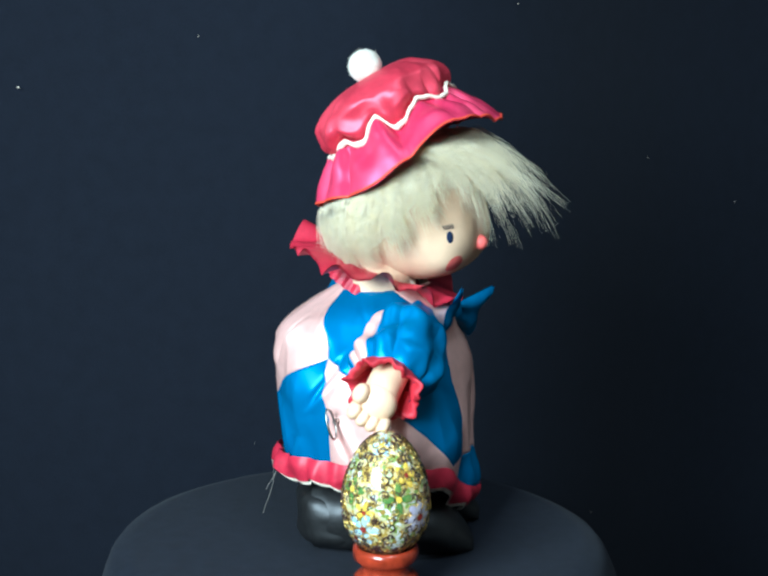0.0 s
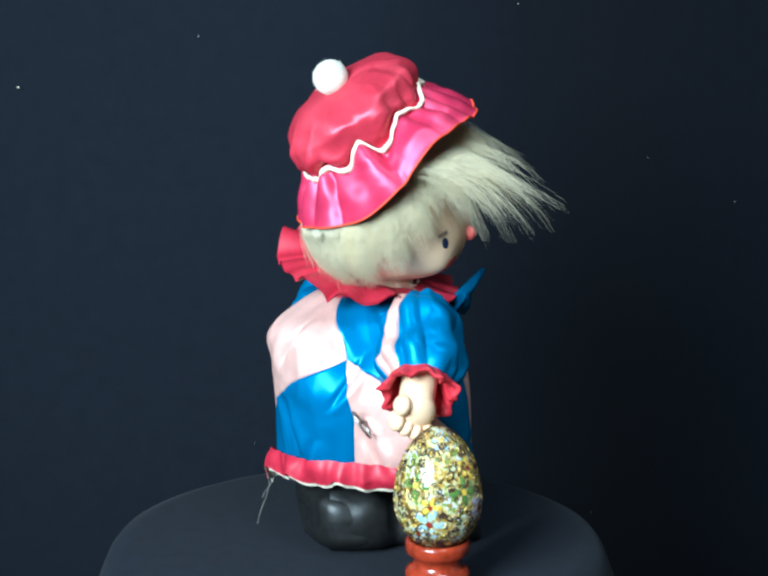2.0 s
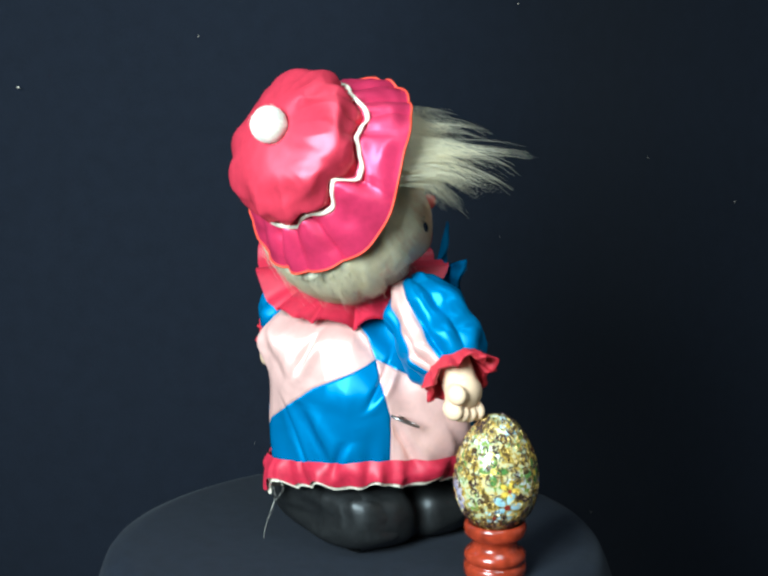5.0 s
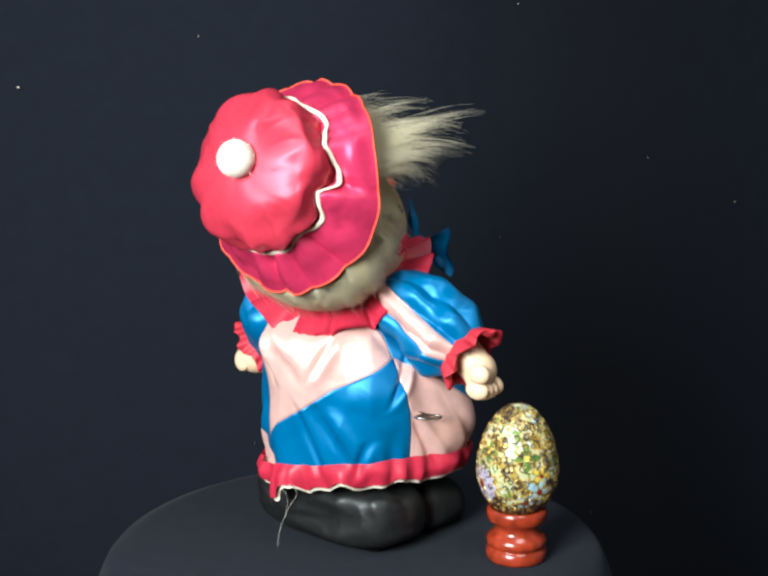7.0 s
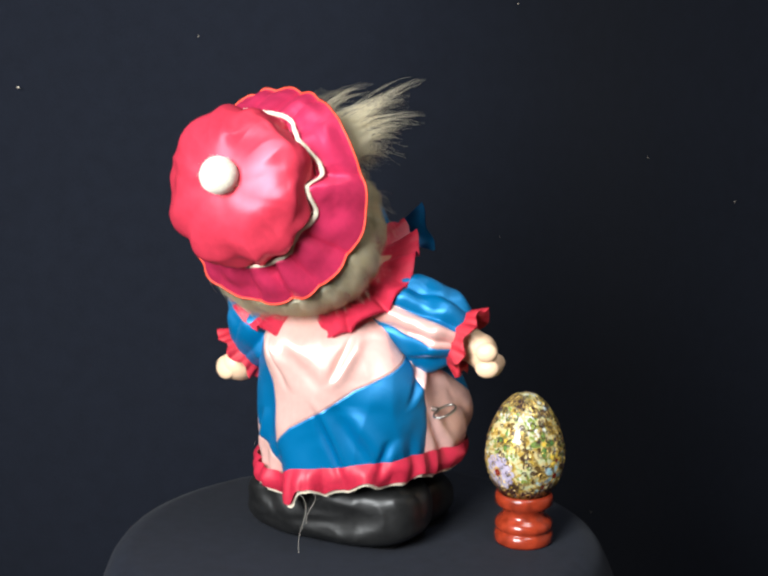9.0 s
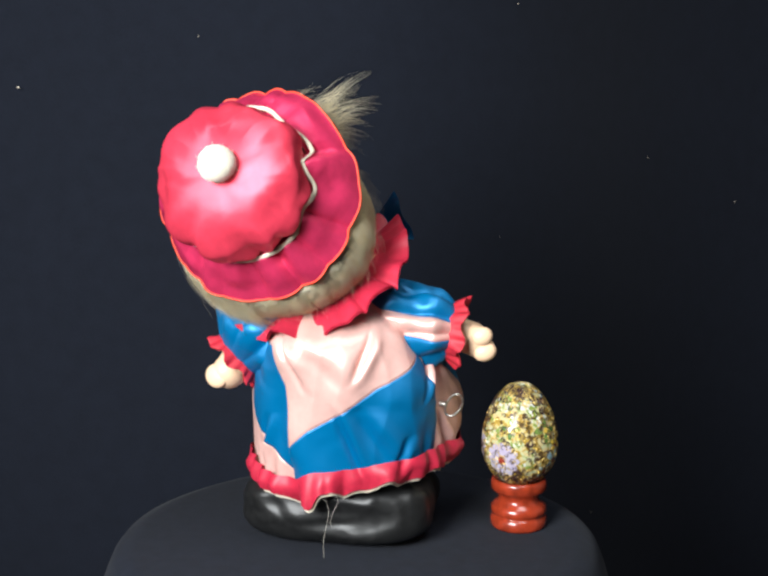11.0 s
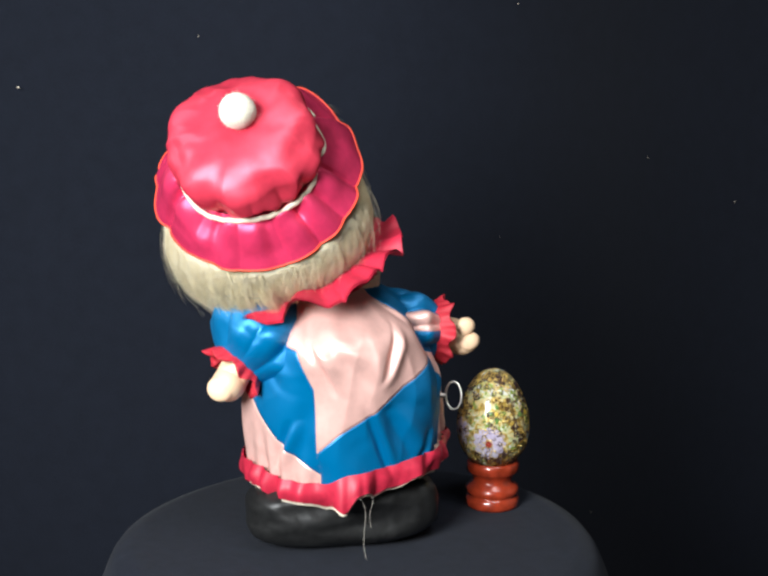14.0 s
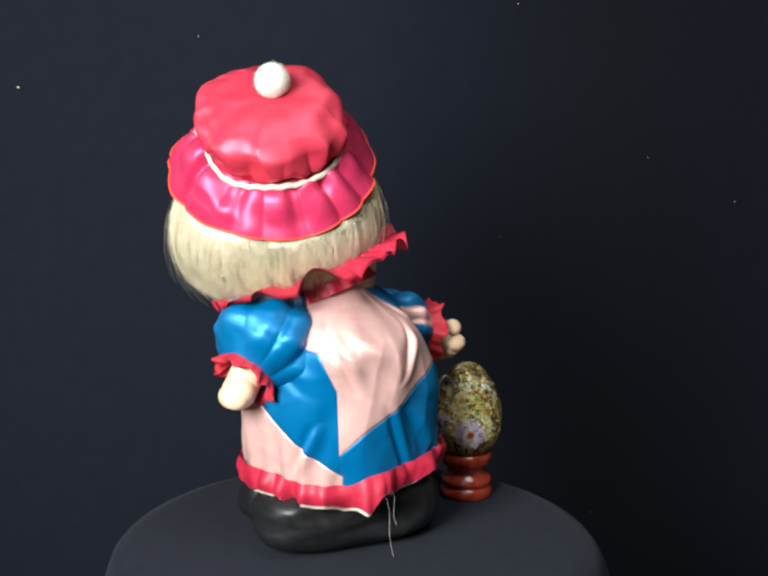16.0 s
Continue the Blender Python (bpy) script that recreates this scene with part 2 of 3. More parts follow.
def hang(u, v):
    """The backdrop cloth: hangs at the back and sweeps forward at its foot."""
    x = (u - 0.5) * 2.6
    z = 1.35 - v * 2.0
    # right half is bent back, away from the key lamp, to make it darker
    k = min(1, max(0, (x + 0.02) / 0.55))
    y = 0.42 + 0.36 * k * k * (3 - 2 * k) + 0.006 * math.sin(x * 9 + 1.0) + 0.004 * math.sin(x * 23 + z * 2) + 0.01 * noise.noise(Vector((x * 3, z * 2, 0)))
    return x, y, z


b = Build()
b.grid(160, 60, hang, backdrop_cloth, closed=False, flip=True)
tagged(part("backdrop", b), "plain navy-black cloth backdrop hung behind the doll", kind="structure")

# lint on the backdrop
for lx, ly, lz, size in [(-0.3228, 0.404, 0.2788, 0.0011), (-0.1546, 0.4041, 0.3251, 0.0005), (0.1482, 0.4845, 0.3622, 0.0006), (0.2533, 0.5823, -0.1941, 0.0006), (0.4517, 0.7442, 0.1491, 0.0006), (0.1325, 0.4717, 0.1336, 0.0004), (-0.1092, 0.404, -0.0616, 0.0004), (0.3187, 0.6455, 0.2065, 0.0004)]:
    b = Build()
    b.blob((lx, ly, lz), (size, size * 0.6, size), cream, nu=8, nv=6)
    tagged(part("lint_speck", b), "tiny pale speck of lint on the dark backdrop", "lint", group="lint on the backdrop")

# the turntable under its cloth
R_TOP = 0.146


def table_cloth():
    b = Build()

    def at(u, v):
        a = u * math.tau
        wob = 1 + 0.012 * math.cos(2 * a + 0.6) + 0.006 * math.cos(5 * a)
        if v < 0.5:
            r, z = R_TOP * wob * (v / 0.5), 0.0
            z = -0.0000 - 0.004 * max(0, v / 0.5 - 0.93) / 0.07
        else:
            s = (v - 0.5) / 0.5
            fold = math.sin(a * 9 + 0.5) * 0.5 + 0.35 * math.sin(a * 14 + 2)
            r = R_TOP * wob + 0.009 * math.sin(min(1, s * 8) * math.pi / 2) + s * 0.03 * (1 + fold * 0.8)
            z = -0.004 - s * 0.30 - 0.004 * (1 - math.cos(min(1, s * 10) * math.pi / 2))
        return r * math.cos(a), r * math.sin(a), z

    b.grid(180, 90, at, cloth_dark)
    return tagged(part("draped_cloth", b), "navy-black cloth draped over a round turntable", "cloth")


drape = table_cloth()


def turntable():
    ob = tagged(new("turntable"), "round turntable on a pedestal hidden under dark cloth", "turntable")
    b = Build()
    prof = ((0.001, -0.008), (0.134, -0.008), (0.136, -0.012), (0.136, -0.022), (0.13, -0.026), (0.001, -0.026))
    b.grid(48, len(prof), lambda u, v: (prof[round(v * 5)][0] * math.cos(u * math.tau), prof[round(v * 5)][0] * math.sin(u * math.tau), prof[round(v * 5)][1]), floorboards, flip=True)
    part("platter", b, ob)
    b = Build()
    leg = ((0.001, -0.027), (0.03, -0.027), (0.03, -0.7), (0.10, -0.76), (0.11, FLOOR), (0.001, FLOOR))
    b.grid(32, len(leg), lambda u, v: (leg[round(v * 5)][0] * math.cos(u * math.tau), leg[round(v * 5)][0] * math.sin(u * math.tau), leg[round(v * 5)][1]), floorboards, flip=True)
    part("pedestal", b, ob)
    return ob


platter = turntable()

_p = random.Random(8)
PLEATS = [(k * 36 + _p.uniform(-12, 12), _p.uniform(5.5, 12), _p.uniform(0.45, 1.2), _p.choice((-1, 1))) for k in range(10)]


def pleat(a, shift=0.0):
    """Sharp gathers: a narrow valley with a rounded ridge on one side of it."""
    out = 0.0
    for deg, wide, deep, way in PLEATS:
        d = ((math.degrees(a) - deg - shift + 180) % 360 - 180) * way
        out += deep * (0.75 * math.exp(-((d - wide * 0.95) / wide) ** 2) - math.exp(-(d / (wide * 0.42)) ** 2))
    return out


def lobe(a, shift=0.0):
    """Gathered cloth: rounded ridges with sharp valleys, from -1 to 1."""
    q = 7 * a + 1.1 * math.sin(2 * a + shift) + 0.8 * math.sin(3 * a + 1.0) + shift
    return (2 * abs(math.sin(q)) ** 0.8 - 1) * (0.75 + 0.35 * math.sin(2 * a + 0.4))


# ---------------------------------------------------------------- the doll's body
BODY = Vector((0.011, 0.006, 0.0))
FACING = radians(-8)
GIRTH = ((0.020, 0.046), (0.030, 0.052), (0.045, 0.0565), (0.065, 0.059), (0.09, 0.058), (0.105, 0.0565), (0.115, 0.0540), (0.124, 0.0485), (0.132, 0.0415), (0.14, 0.033), (0.148, 0.022), (0.156, 0.009), (0.160, 0.002))

SHOULDERS = ((0.020, 0.046), (0.030, 0.052), (0.045, 0.0560), (0.065, 0.0575), (0.09, 0.0580), (0.105, 0.0575), (0.115, 0.0568), (0.124, 0.0558), (0.132, 0.0535), (0.14, 0.0475), (0.148, 0.034), (0.156, 0.016), (0.160, 0.002))


def near(a, deg, width):
    """1 at that bearing, falling away over the width in degrees."""
    d = (math.degrees(a) - deg + 180) % 360 - 180
    return math.exp(-(d / width) ** 2)


_c = random.Random(21)
CREASES = [(deg + _c.uniform(-6, 6), 0.050, _c.uniform(0.085, 0.105), _c.uniform(-0.7, 0.7), _c.uniform(0.0012, 0.0026), _c.uniform(5, 9)) for deg in range(0, 360, 72)]
CREASES += [(deg + _c.uniform(-6, 6), _c.uniform(0.088, 0.105), 0.158, _c.choice((-1.1, 1.1)), _c.uniform(0.0012, 0.0024), _c.uniform(6, 10)) for deg in range(10, 360, 60)]
CREASES += [(deg, lo, hi, lean, 0.0030, 4.5) for deg, lo, hi, lean in ((196, 0.040, 0.092, -0.42), (212, 0.046, 0.070, 0.3), (262, 0.050, 0.085, -0.5), (230, 0.085, 0.120, 0.6), (120, 0.050, 0.082, 0.4), (292, 0.095, 0.135, -0.6), (160, 0.095, 0.140, -0.5), (185, 0.100, 0.135, 0.5))]


def fold_wave(a, z):
    """Soft folds and bulges of the stuffed suit."""
    c, s = math.cos(a), math.sin(a)
    soft = 0.0036 * noise.noise(Vector((c * 2.2, s * 2.2, z * 24)))
    ridge = 0.0024 * (0.35 - abs(noise.noise(Vector((c * 3.1 + z * 14, s * 3.1, z * 9 + 5)))))
    pleat = 0.0013 * math.sin(17 * a + 5 * math.sin(3 * a)) * max(0, 1 - abs(z - 0.045) / 0.03)
    for deg, lo, hi, lean, deep, wide in CREASES:
        if lo < z < hi:
            d = (math.degrees(a) - deg - lean * (z - lo) * 1000 + 180) % 360 - 180
            k = math.sin((z - lo) / (hi - lo) * math.pi)
            soft += deep * k * (math.exp(-((d - wide) / wide) ** 2) * 0.8 - math.exp(-(d / (wide * 0.6)) ** 2))
    w = (soft + ridge + pleat) * min(1.0, max(0.0, (0.162 - z) / 0.03))
    w += 0.0115 * near(a, -72, 30) * math.exp(-((z - 0.072) / 0.032) ** 2)
    w -= 0.0085 * near(a, -117, 26) * math.exp(-((z - 0.122) / 0.02) ** 2)
    w += 0.009 * near(a, -8, 32) * math.exp(-((z - 0.030) / 0.018) ** 2)
    w += 0.0145 * near(a, -35, 58) * math.exp(-((z - 0.142) / 0.013) ** 2)
    w += 0.0060 * near(a, 158, 20) * math.exp(-((z - 0.121) / 0.013) ** 2) - 0.0120 * near(a, 200, 38) * math.exp(-((z - 0.143) / 0.012) ** 2)
    w -= 0.0030 * near(a, 145, 45) * math.exp(-((z - 0.06) / 0.02) ** 2)
    return w


def body_point(a, z, out=0.0):
    r = lerp(GIRTH, z) + (lerp(SHOULDERS, z) - lerp(GIRTH, z)) * near(a, 172, 82) + fold_wave(a, z) + out
    return Vector((BODY.x + r * math.cos(a), BODY.y + r * math.sin(a), z))


# edges of the sewn panels, as lines of (degrees round the body, height)
BLUE_PANELS = (
    ((148, 0.063), (161, 0.0744), (183, 0.087), (200, 0.0985), (238, 0.115), (241, 0.098), (245, 0.083), (245, 0.0), (147, 0.0), (150, 0.050)),
    ((137, 0.121), (147, 0.0996), (148, 0.063), (150, 0.050), (128, 0.0646), (115, 0.0755), (97, 0.088), (75, 0.110), (75, 0.126), (110, 0.126)),
    ((238, 0.115), (233, 0.127), (222, 0.138), (206, 0.148), (206, 0.17), (275, 0.17), (318, 0.13), (320, 0.1223), (320, 0.10), (327, 0.079), (326, 0.056), (315, 0.053), (297, 0.073), (285, 0.085), (267, 0.101), (255, 0.107)),
    ((326, 0.056), (352, 0.056), (20, 0.04), (20, 0.0), (318, 0.0), (323, 0.035)),
)


def inside(poly, x, y):
    hit = False
    for (x0, y0), (x1, y1) in zip(poly, poly[1:] + poly[:1]):
        if (y0 > y) != (y1 > y) and x < (x1 - x0) * (y - y0) / (y1 - y0) + x0:
            hit = not hit
    return hit


def seam(poly, x, y):
    best = 9.0
    for (x0, y0), (x1, y1) in zip(poly, poly[1:] + poly[:1]):
        dx, dy = x1 - x0, y1 - y0
        k = min(1, max(0, ((x - x0) * dx + (y - y0) * dy) / (dx * dx + dy * dy + 1e-12)))
        best = min(best, math.hypot(x - x0 - k * dx, y - y0 - k * dy))
    return best


PANELS = [[(((d - 40) % 360) * 0.00098, z) for d, z in poly] for poly in BLUE_PANELS]
PANELS[3] = [((d + (360 if d < 100 else 0) - 40) * 0.00098, z) for d, z in BLUE_PANELS[3]]


HEM_TOP = ((-180, 0.053), (-125, 0.059), (-90, 0.058), (-56, 0.056), (-28, 0.037), (0, 0.031), (30, 0.042), (55, 0.050), (100, 0.050), (124, 0.047), (150, 0.046), (165, 0.051), (180, 0.053))


def suit_z(u, v):
    foot = lerp(HEM_TOP, (u * 360 + 180) % 360 - 180) - 0.009
    return foot + v * (0.160 - foot)


def patch_value(u, v):
    a, z = (u * 360 - 40) % 360 * 0.00098, suit_z(u, v)
    d = [(-1 if inside(p, a, z) else 1) * seam(p, a, z) for p in PANELS]
    return min(d)


def hem(u, v, lining=0.0):
    """Gathered red band along the suit's foot."""
    a = u * math.tau
    deg = (math.degrees(a) + 180) % 360 - 180
    wave = 0.9 * math.sin(a * 11 + 0.4) + 0.8 * lobe(a * 2, 1.0) + 0.5 * math.sin(a * 23 + 1) + 1.3 * noise.noise(Vector((math.cos(a) * 6, math.sin(a) * 6, v)))
    flap = near(a, 163, 5)
    z = lerp(HEM_TOP, deg) - v * (0.0132 + 0.008 * flap) + 0.0017 * wave * v + 0.0010 * pleat(a, 11)
    r = lerp(GIRTH, z) * (1 - v * 0.02) + 0.0020 + 0.0012 * math.sin(v * math.pi) + 0.0030 * v + 0.0019 * wave * (0.2 + v * 0.8) + 0.0023 * pleat(a, 11) * (0.3 + v * 0.7) + 0.004 * flap * v + fold_wave(a, z) * 0.9 - lining
    return BODY.x + r * math.cos(a), BODY.y + r * math.sin(a), z - lining * 0.9


doll = tagged(new("doll"), "clown doll in pink and blue satin suit and red hat", "doll")
b = Build()
b.grid(420, 130, lambda u, v: body_point(u * math.tau, suit_z(u, v)), patchwork, value=patch_value)
part("suit", b, doll, "pink and blue patchwork satin suit")
b = Build()
b.grid(300, 10, hem, hem_red, flip=True)
part("hem_band", b, doll, "gathered red satin hem band")
b = Build()
b.grid(300, 8, lambda u, v: hem(u, v, 0.0028), cream, flip=True)
part("hem_lining", b, doll, "frayed cream hem lining")
SHOE_TURN = Matrix.Rotation(FACING, 3, "Z")


def shoe(side):
    """Soft black shoe: a heel and a lower toe with a crease between them."""
    bl = Build()

    def at(u, v):
        x = -0.030 + 0.092 * (0.5 - 0.5 * math.cos(v * math.pi))
        s = (x + 0.046) / 0.108
        width = 0.0285 * min(1, math.sin(min(1, s / 0.28) * math.pi / 2) ** 0.55 if s < 0.28 else 1, math.sqrt(max(0, (1 - s) / 0.25)) if s > 0.75 else 1)
        width *= (1 - 0.34 * math.exp(-((s - 0.50) / 0.06) ** 2)) * (0.90 if s > 0.5 else 1)
        top = lerp(((0, 0.020), (0.05, 0.034), (0.15, 0.042), (0.38, 0.042), (0.50, 0.031), (0.62, 0.035), (0.8, 0.030), (0.93, 0.018), (1, 0.007)), s)
        q = u * math.tau
        cy, cz = math.cos(q), math.sin(q)
        y = width * math.copysign(abs(cy) ** 0.82, cy)
        z = top * 0.5 + top * 0.5 * math.copysign(abs(cz) ** 0.82, cz)
        p = Vector((x, side * 0.0265 + y, z))
        p += Vector((0, math.copysign(1, cy), 0)) * 0.0014 * noise.noise(p * 60)
        p.z = max(0.0004, p.z + 0.0012 * noise.noise(p * 75) * (z > 0.006))
        return BODY + SHOE_TURN @ p

    bl.grid(40, 40, at, leather, flip=side > 5)
    return bl


for side in (-1, 1):
    part("shoe", shoe(side), doll, "soft black leatherette shoe")


def heel_cup():
    """Soft boxy back of the two shoes, sewn together, with slack folds."""
    bl = Build()
    base = BODY + SHOE_TURN @ Vector((-0.018, 0.003, 0.0205))

    def sq(x, power):
        return math.copysign(abs(x) ** power, x)

    def at(u, v):
        q, e = u * math.tau, (v - 0.5) * math.pi * 0.998
        p = Vector((0.0265 * sq(math.cos(e), 0.55) * sq(math.cos(q), 0.75), 0.0570 * sq(math.cos(e), 0.55) * sq(math.sin(q), 0.70), 0.0202 * sq(math.sin(e), 0.62)))
        fold = noise.noise(Vector((p.x * 30, p.y * 34, p.z * 95 + p.y * 25)))
        crease = 0.25 - abs(noise.noise(Vector((p.x * 22 + 4, p.y * 26, p.z * 60))))
        side = math.cos(e) ** 0.5
        p += Vector((p.x, p.y * 0.5, 0)).normalized() * (0.0024 * fold + 0.0030 * crease) * side
        p += Vector((-1, 0, 0)) * 0.0008 * math.exp(-((p.y + 0.026) / 0.0010) ** 2) * side
        p.z = max(-0.0202, p.z + 0.0010 * fold * side)
        return base + SHOE_TURN @ p

    bl.grid(140, 60, at, leather)
    return bl


part("heel_cup", heel_cup(), doll, "boxy black leatherette heel with folds")
for deg, dx, dy, dz in ((170, -0.003, -0.006, -0.034), (175, -0.002, -0.004, -0.018)):
    p = Vector(hem(deg / 360, 1.0))
    b = Build()
    b.tube([p + Vector((dx * q + 0.003 * math.sin(q * 4), dy * q - 0.003 * math.sin(q * 5), max(dz * q ** 1.3, 0.0008 - p.z))) for q in [i / 10 for i in range(11)]], 0.00011, thread, 4)
    part("loose_thread", b, doll, "thin pale loose thread")


KEY_ROOT = body_point(radians(250), 0.083, -0.004)
KEY_OUT = Vector((math.cos(radians(250)), math.sin(radians(250)), 0.0))


def winding_key():
    b = Build()
    side = Vector((-KEY_OUT.y, KEY_OUT.x, 0))
    b.tube([KEY_ROOT, KEY_ROOT + KEY_OUT * 0.0075], 0.0016, steel, 8)
    c = KEY_ROOT + KEY_OUT * 0.0077
    b.tube([c + side * 0.0085 * math.sin(q * math.tau) + KEY_OUT * (0.0048 - 0.0048 * math.cos(q * math.tau)) for q in [i / 28 for i in range(29)]], 0.00075, steel, 6)
    return b


key = part("winding_key", winding_key(), doll, "bent nickel wire winding key")

# ---------------------------------------------------------------- arms


def arm(shoulder, cuff, fist, front, stripe, curl, puff=0.0, rim=0.0195, flare=0.006):
    """Puffed satin sleeve, its gathered red cuff and a small moulded vinyl fist under it. Returns the sleeve."""
    b = Build()
    shoulder, cuff, fist = Vector(shoulder), Vector(cuff), Vector(fist)
    axis = cuff - shoulder
    turn, length = frame_on(axis, front), axis.length
    prof = ((-0.35, 0.006), (-0.2, 0.016), (0.0, 0.0205), (0.25, 0.0245), (0.5, 0.0260), (0.75, 0.0250), (0.92, 0.0212), (1.0, 0.0188))

    def sleeve(u, v):
        a, s = u * math.tau, -0.35 + v * 1.35
        r = lerp(prof, s) + puff * math.sin(min(1, max(0, s)) * math.pi) + min(0, rim - 0.0195) * max(0, s * 4 - 3) + (0.0021 * (2 * abs(math.sin(a * 4 + 1.4 * s + 0.9 * math.sin(a * 2) + 0.5)) ** 0.8 - 1.2) * max(0.15, 0.45 + 0.55 * s)) * min(1, 0.15 + 5 * abs(1 - s)) + min(1, 0.1 + 4 * abs(1 - s)) * 0.0050 * noise.noise(Vector((math.cos(a) * 2, math.sin(a) * 2, s * 3.2 + fist.y * 100)))
        return shoulder + turn @ Vector((r * math.cos(a), r * math.sin(a), s * length))

    flat = Vector(stripe or (1, 0, 0))
    flat = (flat - axis.normalized() * flat.dot(axis.normalized())).normalized()

    def band(u, v):
        a = u * math.tau
        d = turn @ Vector((math.cos(a), math.sin(a), 0))
        return 0.025 * (math.radians(17) - math.acos(max(-1, min(1, d.dot(flat))))) if stripe else -0.01

    b.grid(180, 60, sleeve, patchwork, value=band)
    top = part("sleeve", b, doll, "puffed blue satin sleeve")

    def ruffle(u, v):
        """Outside, rounded lip and inside of the padded cuff, in one sweep."""
        a = u * math.tau
        k = math.sin(min(v, 1 - v) * math.pi)
        fold = min(1, max(0, (v - 0.40) / 0.20))
        fold = fold * fold * (3 - 2 * fold)
        wave = math.sin(a * 7 + 0.7) + 0.6 * math.sin(a * 12) + 1.2 * noise.noise(Vector((math.cos(a) * 3, math.sin(a) * 3, 7)))
        r = rim + flare * k + 0.27 * flare * wave * k - 0.0034 * fold - 0.003 * fold * (1 - k) + 0.0008 * math.sin(a * 19) * math.sin(v * math.pi)
        return cuff + turn @ Vector((r * math.cos(a), r * math.sin(a), -0.003 - 0.010 * fold * (1 - k) + 2.1 * flare * k + 0.0020 * math.sin(a * 7 + 2) * k))

    b = Build()
    b.grid(140, 22, ruffle, red_cloth)
    part("cuff", b, top, "gathered red cotton cuff")
    b = Build()
    d = (fist - cuff).normalized()
    ft = frame_on(d, front)
    b.tube([cuff - d * 0.016, cuff - d * 0.006, cuff + d * 0.004, fist], 0.0098, skin, 16)
    if stripe:
        # open palm turned outward, thumb beside it and curled fingers below
        b.blob(fist, (0.0112, 0.0085, 0.0108), skin, nu=28, nv=16)
        for i in range(4):
            b.blob(fist + Vector(((i - 1.4) * 0.0056, -0.0036, -0.0078 - 0.0010 * (i in (1, 2)))), (0.0040, 0.0070, 0.0056), skin, nu=16, nv=12)
        b.blob(fist + Vector((-0.0100, -0.0045, 0.0015)), (0.0044, 0.0066, 0.0056), skin, nu=16, nv=12)
    else:
        b.blob(fist, (0.0126, 0.0100, 0.0110), skin, ft, nu=28, nv=16)
        down = ft.inverted() @ Vector(curl)
        down = Vector((0, down.y, down.z)).normalized()
        for i in range(4):
            b.blob(fist + ft @ (Vector(((i - 1.5) * 0.0056, 0, 0.002)) + down * 0.003), (0.0042, 0.0078, 0.0072), skin, ft, nu=16, nv=12)
    part("forearm", b, top, "moulded vinyl forearm and fist")
    return top


R_PIVOT, L_PIVOT = Vector((-0.0117, -0.0530, 0.0813)), Vector((-0.0169, 0.0427, 0.1437))
arm_right = arm((-0.001, -0.028, 0.143), (-0.002, -0.070, 0.122), (-0.002, -0.081, 0.1135), (0.2, 0, 1), (-0.92, -0.34, -0.1), (0, 0, -1), -0.0028, 0.0165, 0.0044)
arm_left = arm((0.012, 0.039, 0.138), (0.003, 0.073, 0.1075), (0.003, 0.0780, 0.0990), (0.2, 0, 1), None, (1, 0.2, -0.4), 0.0070, 0.0165, 0.0036)
b = Build()
b.tube([(0.012, 0.004, 0.135), (0.014, 0.003, 0.150), (0.014, 0.0, 0.172)], 0.021, skin, 24)
part("neck", b, doll, "vinyl neck under the collar")

# ---------------------------------------------------------------- head, hat, hair and collar (built round the head's middle, facing +x)
HEAD_R = Vector((0.0465, 0.0510, 0.0455))
HAT_AXIS = Vector((-0.495, 0, 0.869)).normalized()
HAT = Vector((-0.005, -0.002, 0.049))
HAT_TURN = frame_on(HAT_AXIS, (0, 1, 0))


FACE_TURN = Matrix.Rotation(radians(-13), 3, "Z")


def on_head(a, e, out=0.0):
    """Point of the head at that bearing from the face and that height, in radians."""
    d = Vector((math.cos(e) * math.cos(a), math.cos(e) * math.sin(a), math.sin(e)))
    back = 0.90 if d.x < -0.3 else 1 - 0.10 * min(1, max(0, -d.x / 0.3)) + 0.05 * max(0, d.x)
    p = FACE_TURN @ Vector((d.x * (HEAD_R.x * back + out), d.y * (HEAD_R.y + out), d.z * (HEAD_R.z + out)))
    inside_hat = min(1, max(0, ((p - HAT).dot(HAT_AXIS) + 0.023) / 0.010))
    return p * (1 - 0.16 * inside_hat * (1 - 0.7 * max(0, d.x)))


def on_face(a, e, out=0.0):
    """Point of the bare head, with full cheeks and chin."""
    d = Vector((math.cos(e) * math.cos(a), math.cos(e) * math.sin(a), math.sin(e)))
    cheek = max(0, 1 - (d - Vector((0.74, math.copysign(0.50, d.y), -0.50)).normalized()).length / 0.6)
    chin = max(0, 1 - (d - Vector((0.80, 0, -0.60))).length / 0.7)
    return on_head(a, e, out + 0.0075 * cheek ** 1.2 + 0.0070 * chin ** 1.1 - 0.0022 * max(0, 1 - (d - Vector((0.98, 0, 0.0))).length / 0.35))


def face_spot(b, a, e, wide, tall, mat, thick):
    """A painted oval lying on the face."""
    b.grid(20, 6, lambda u, v: on_face(a + wide * v * math.cos(u * math.tau), e + tall * v * math.sin(u * math.tau), thick * (1.15 - v * v)), mat)


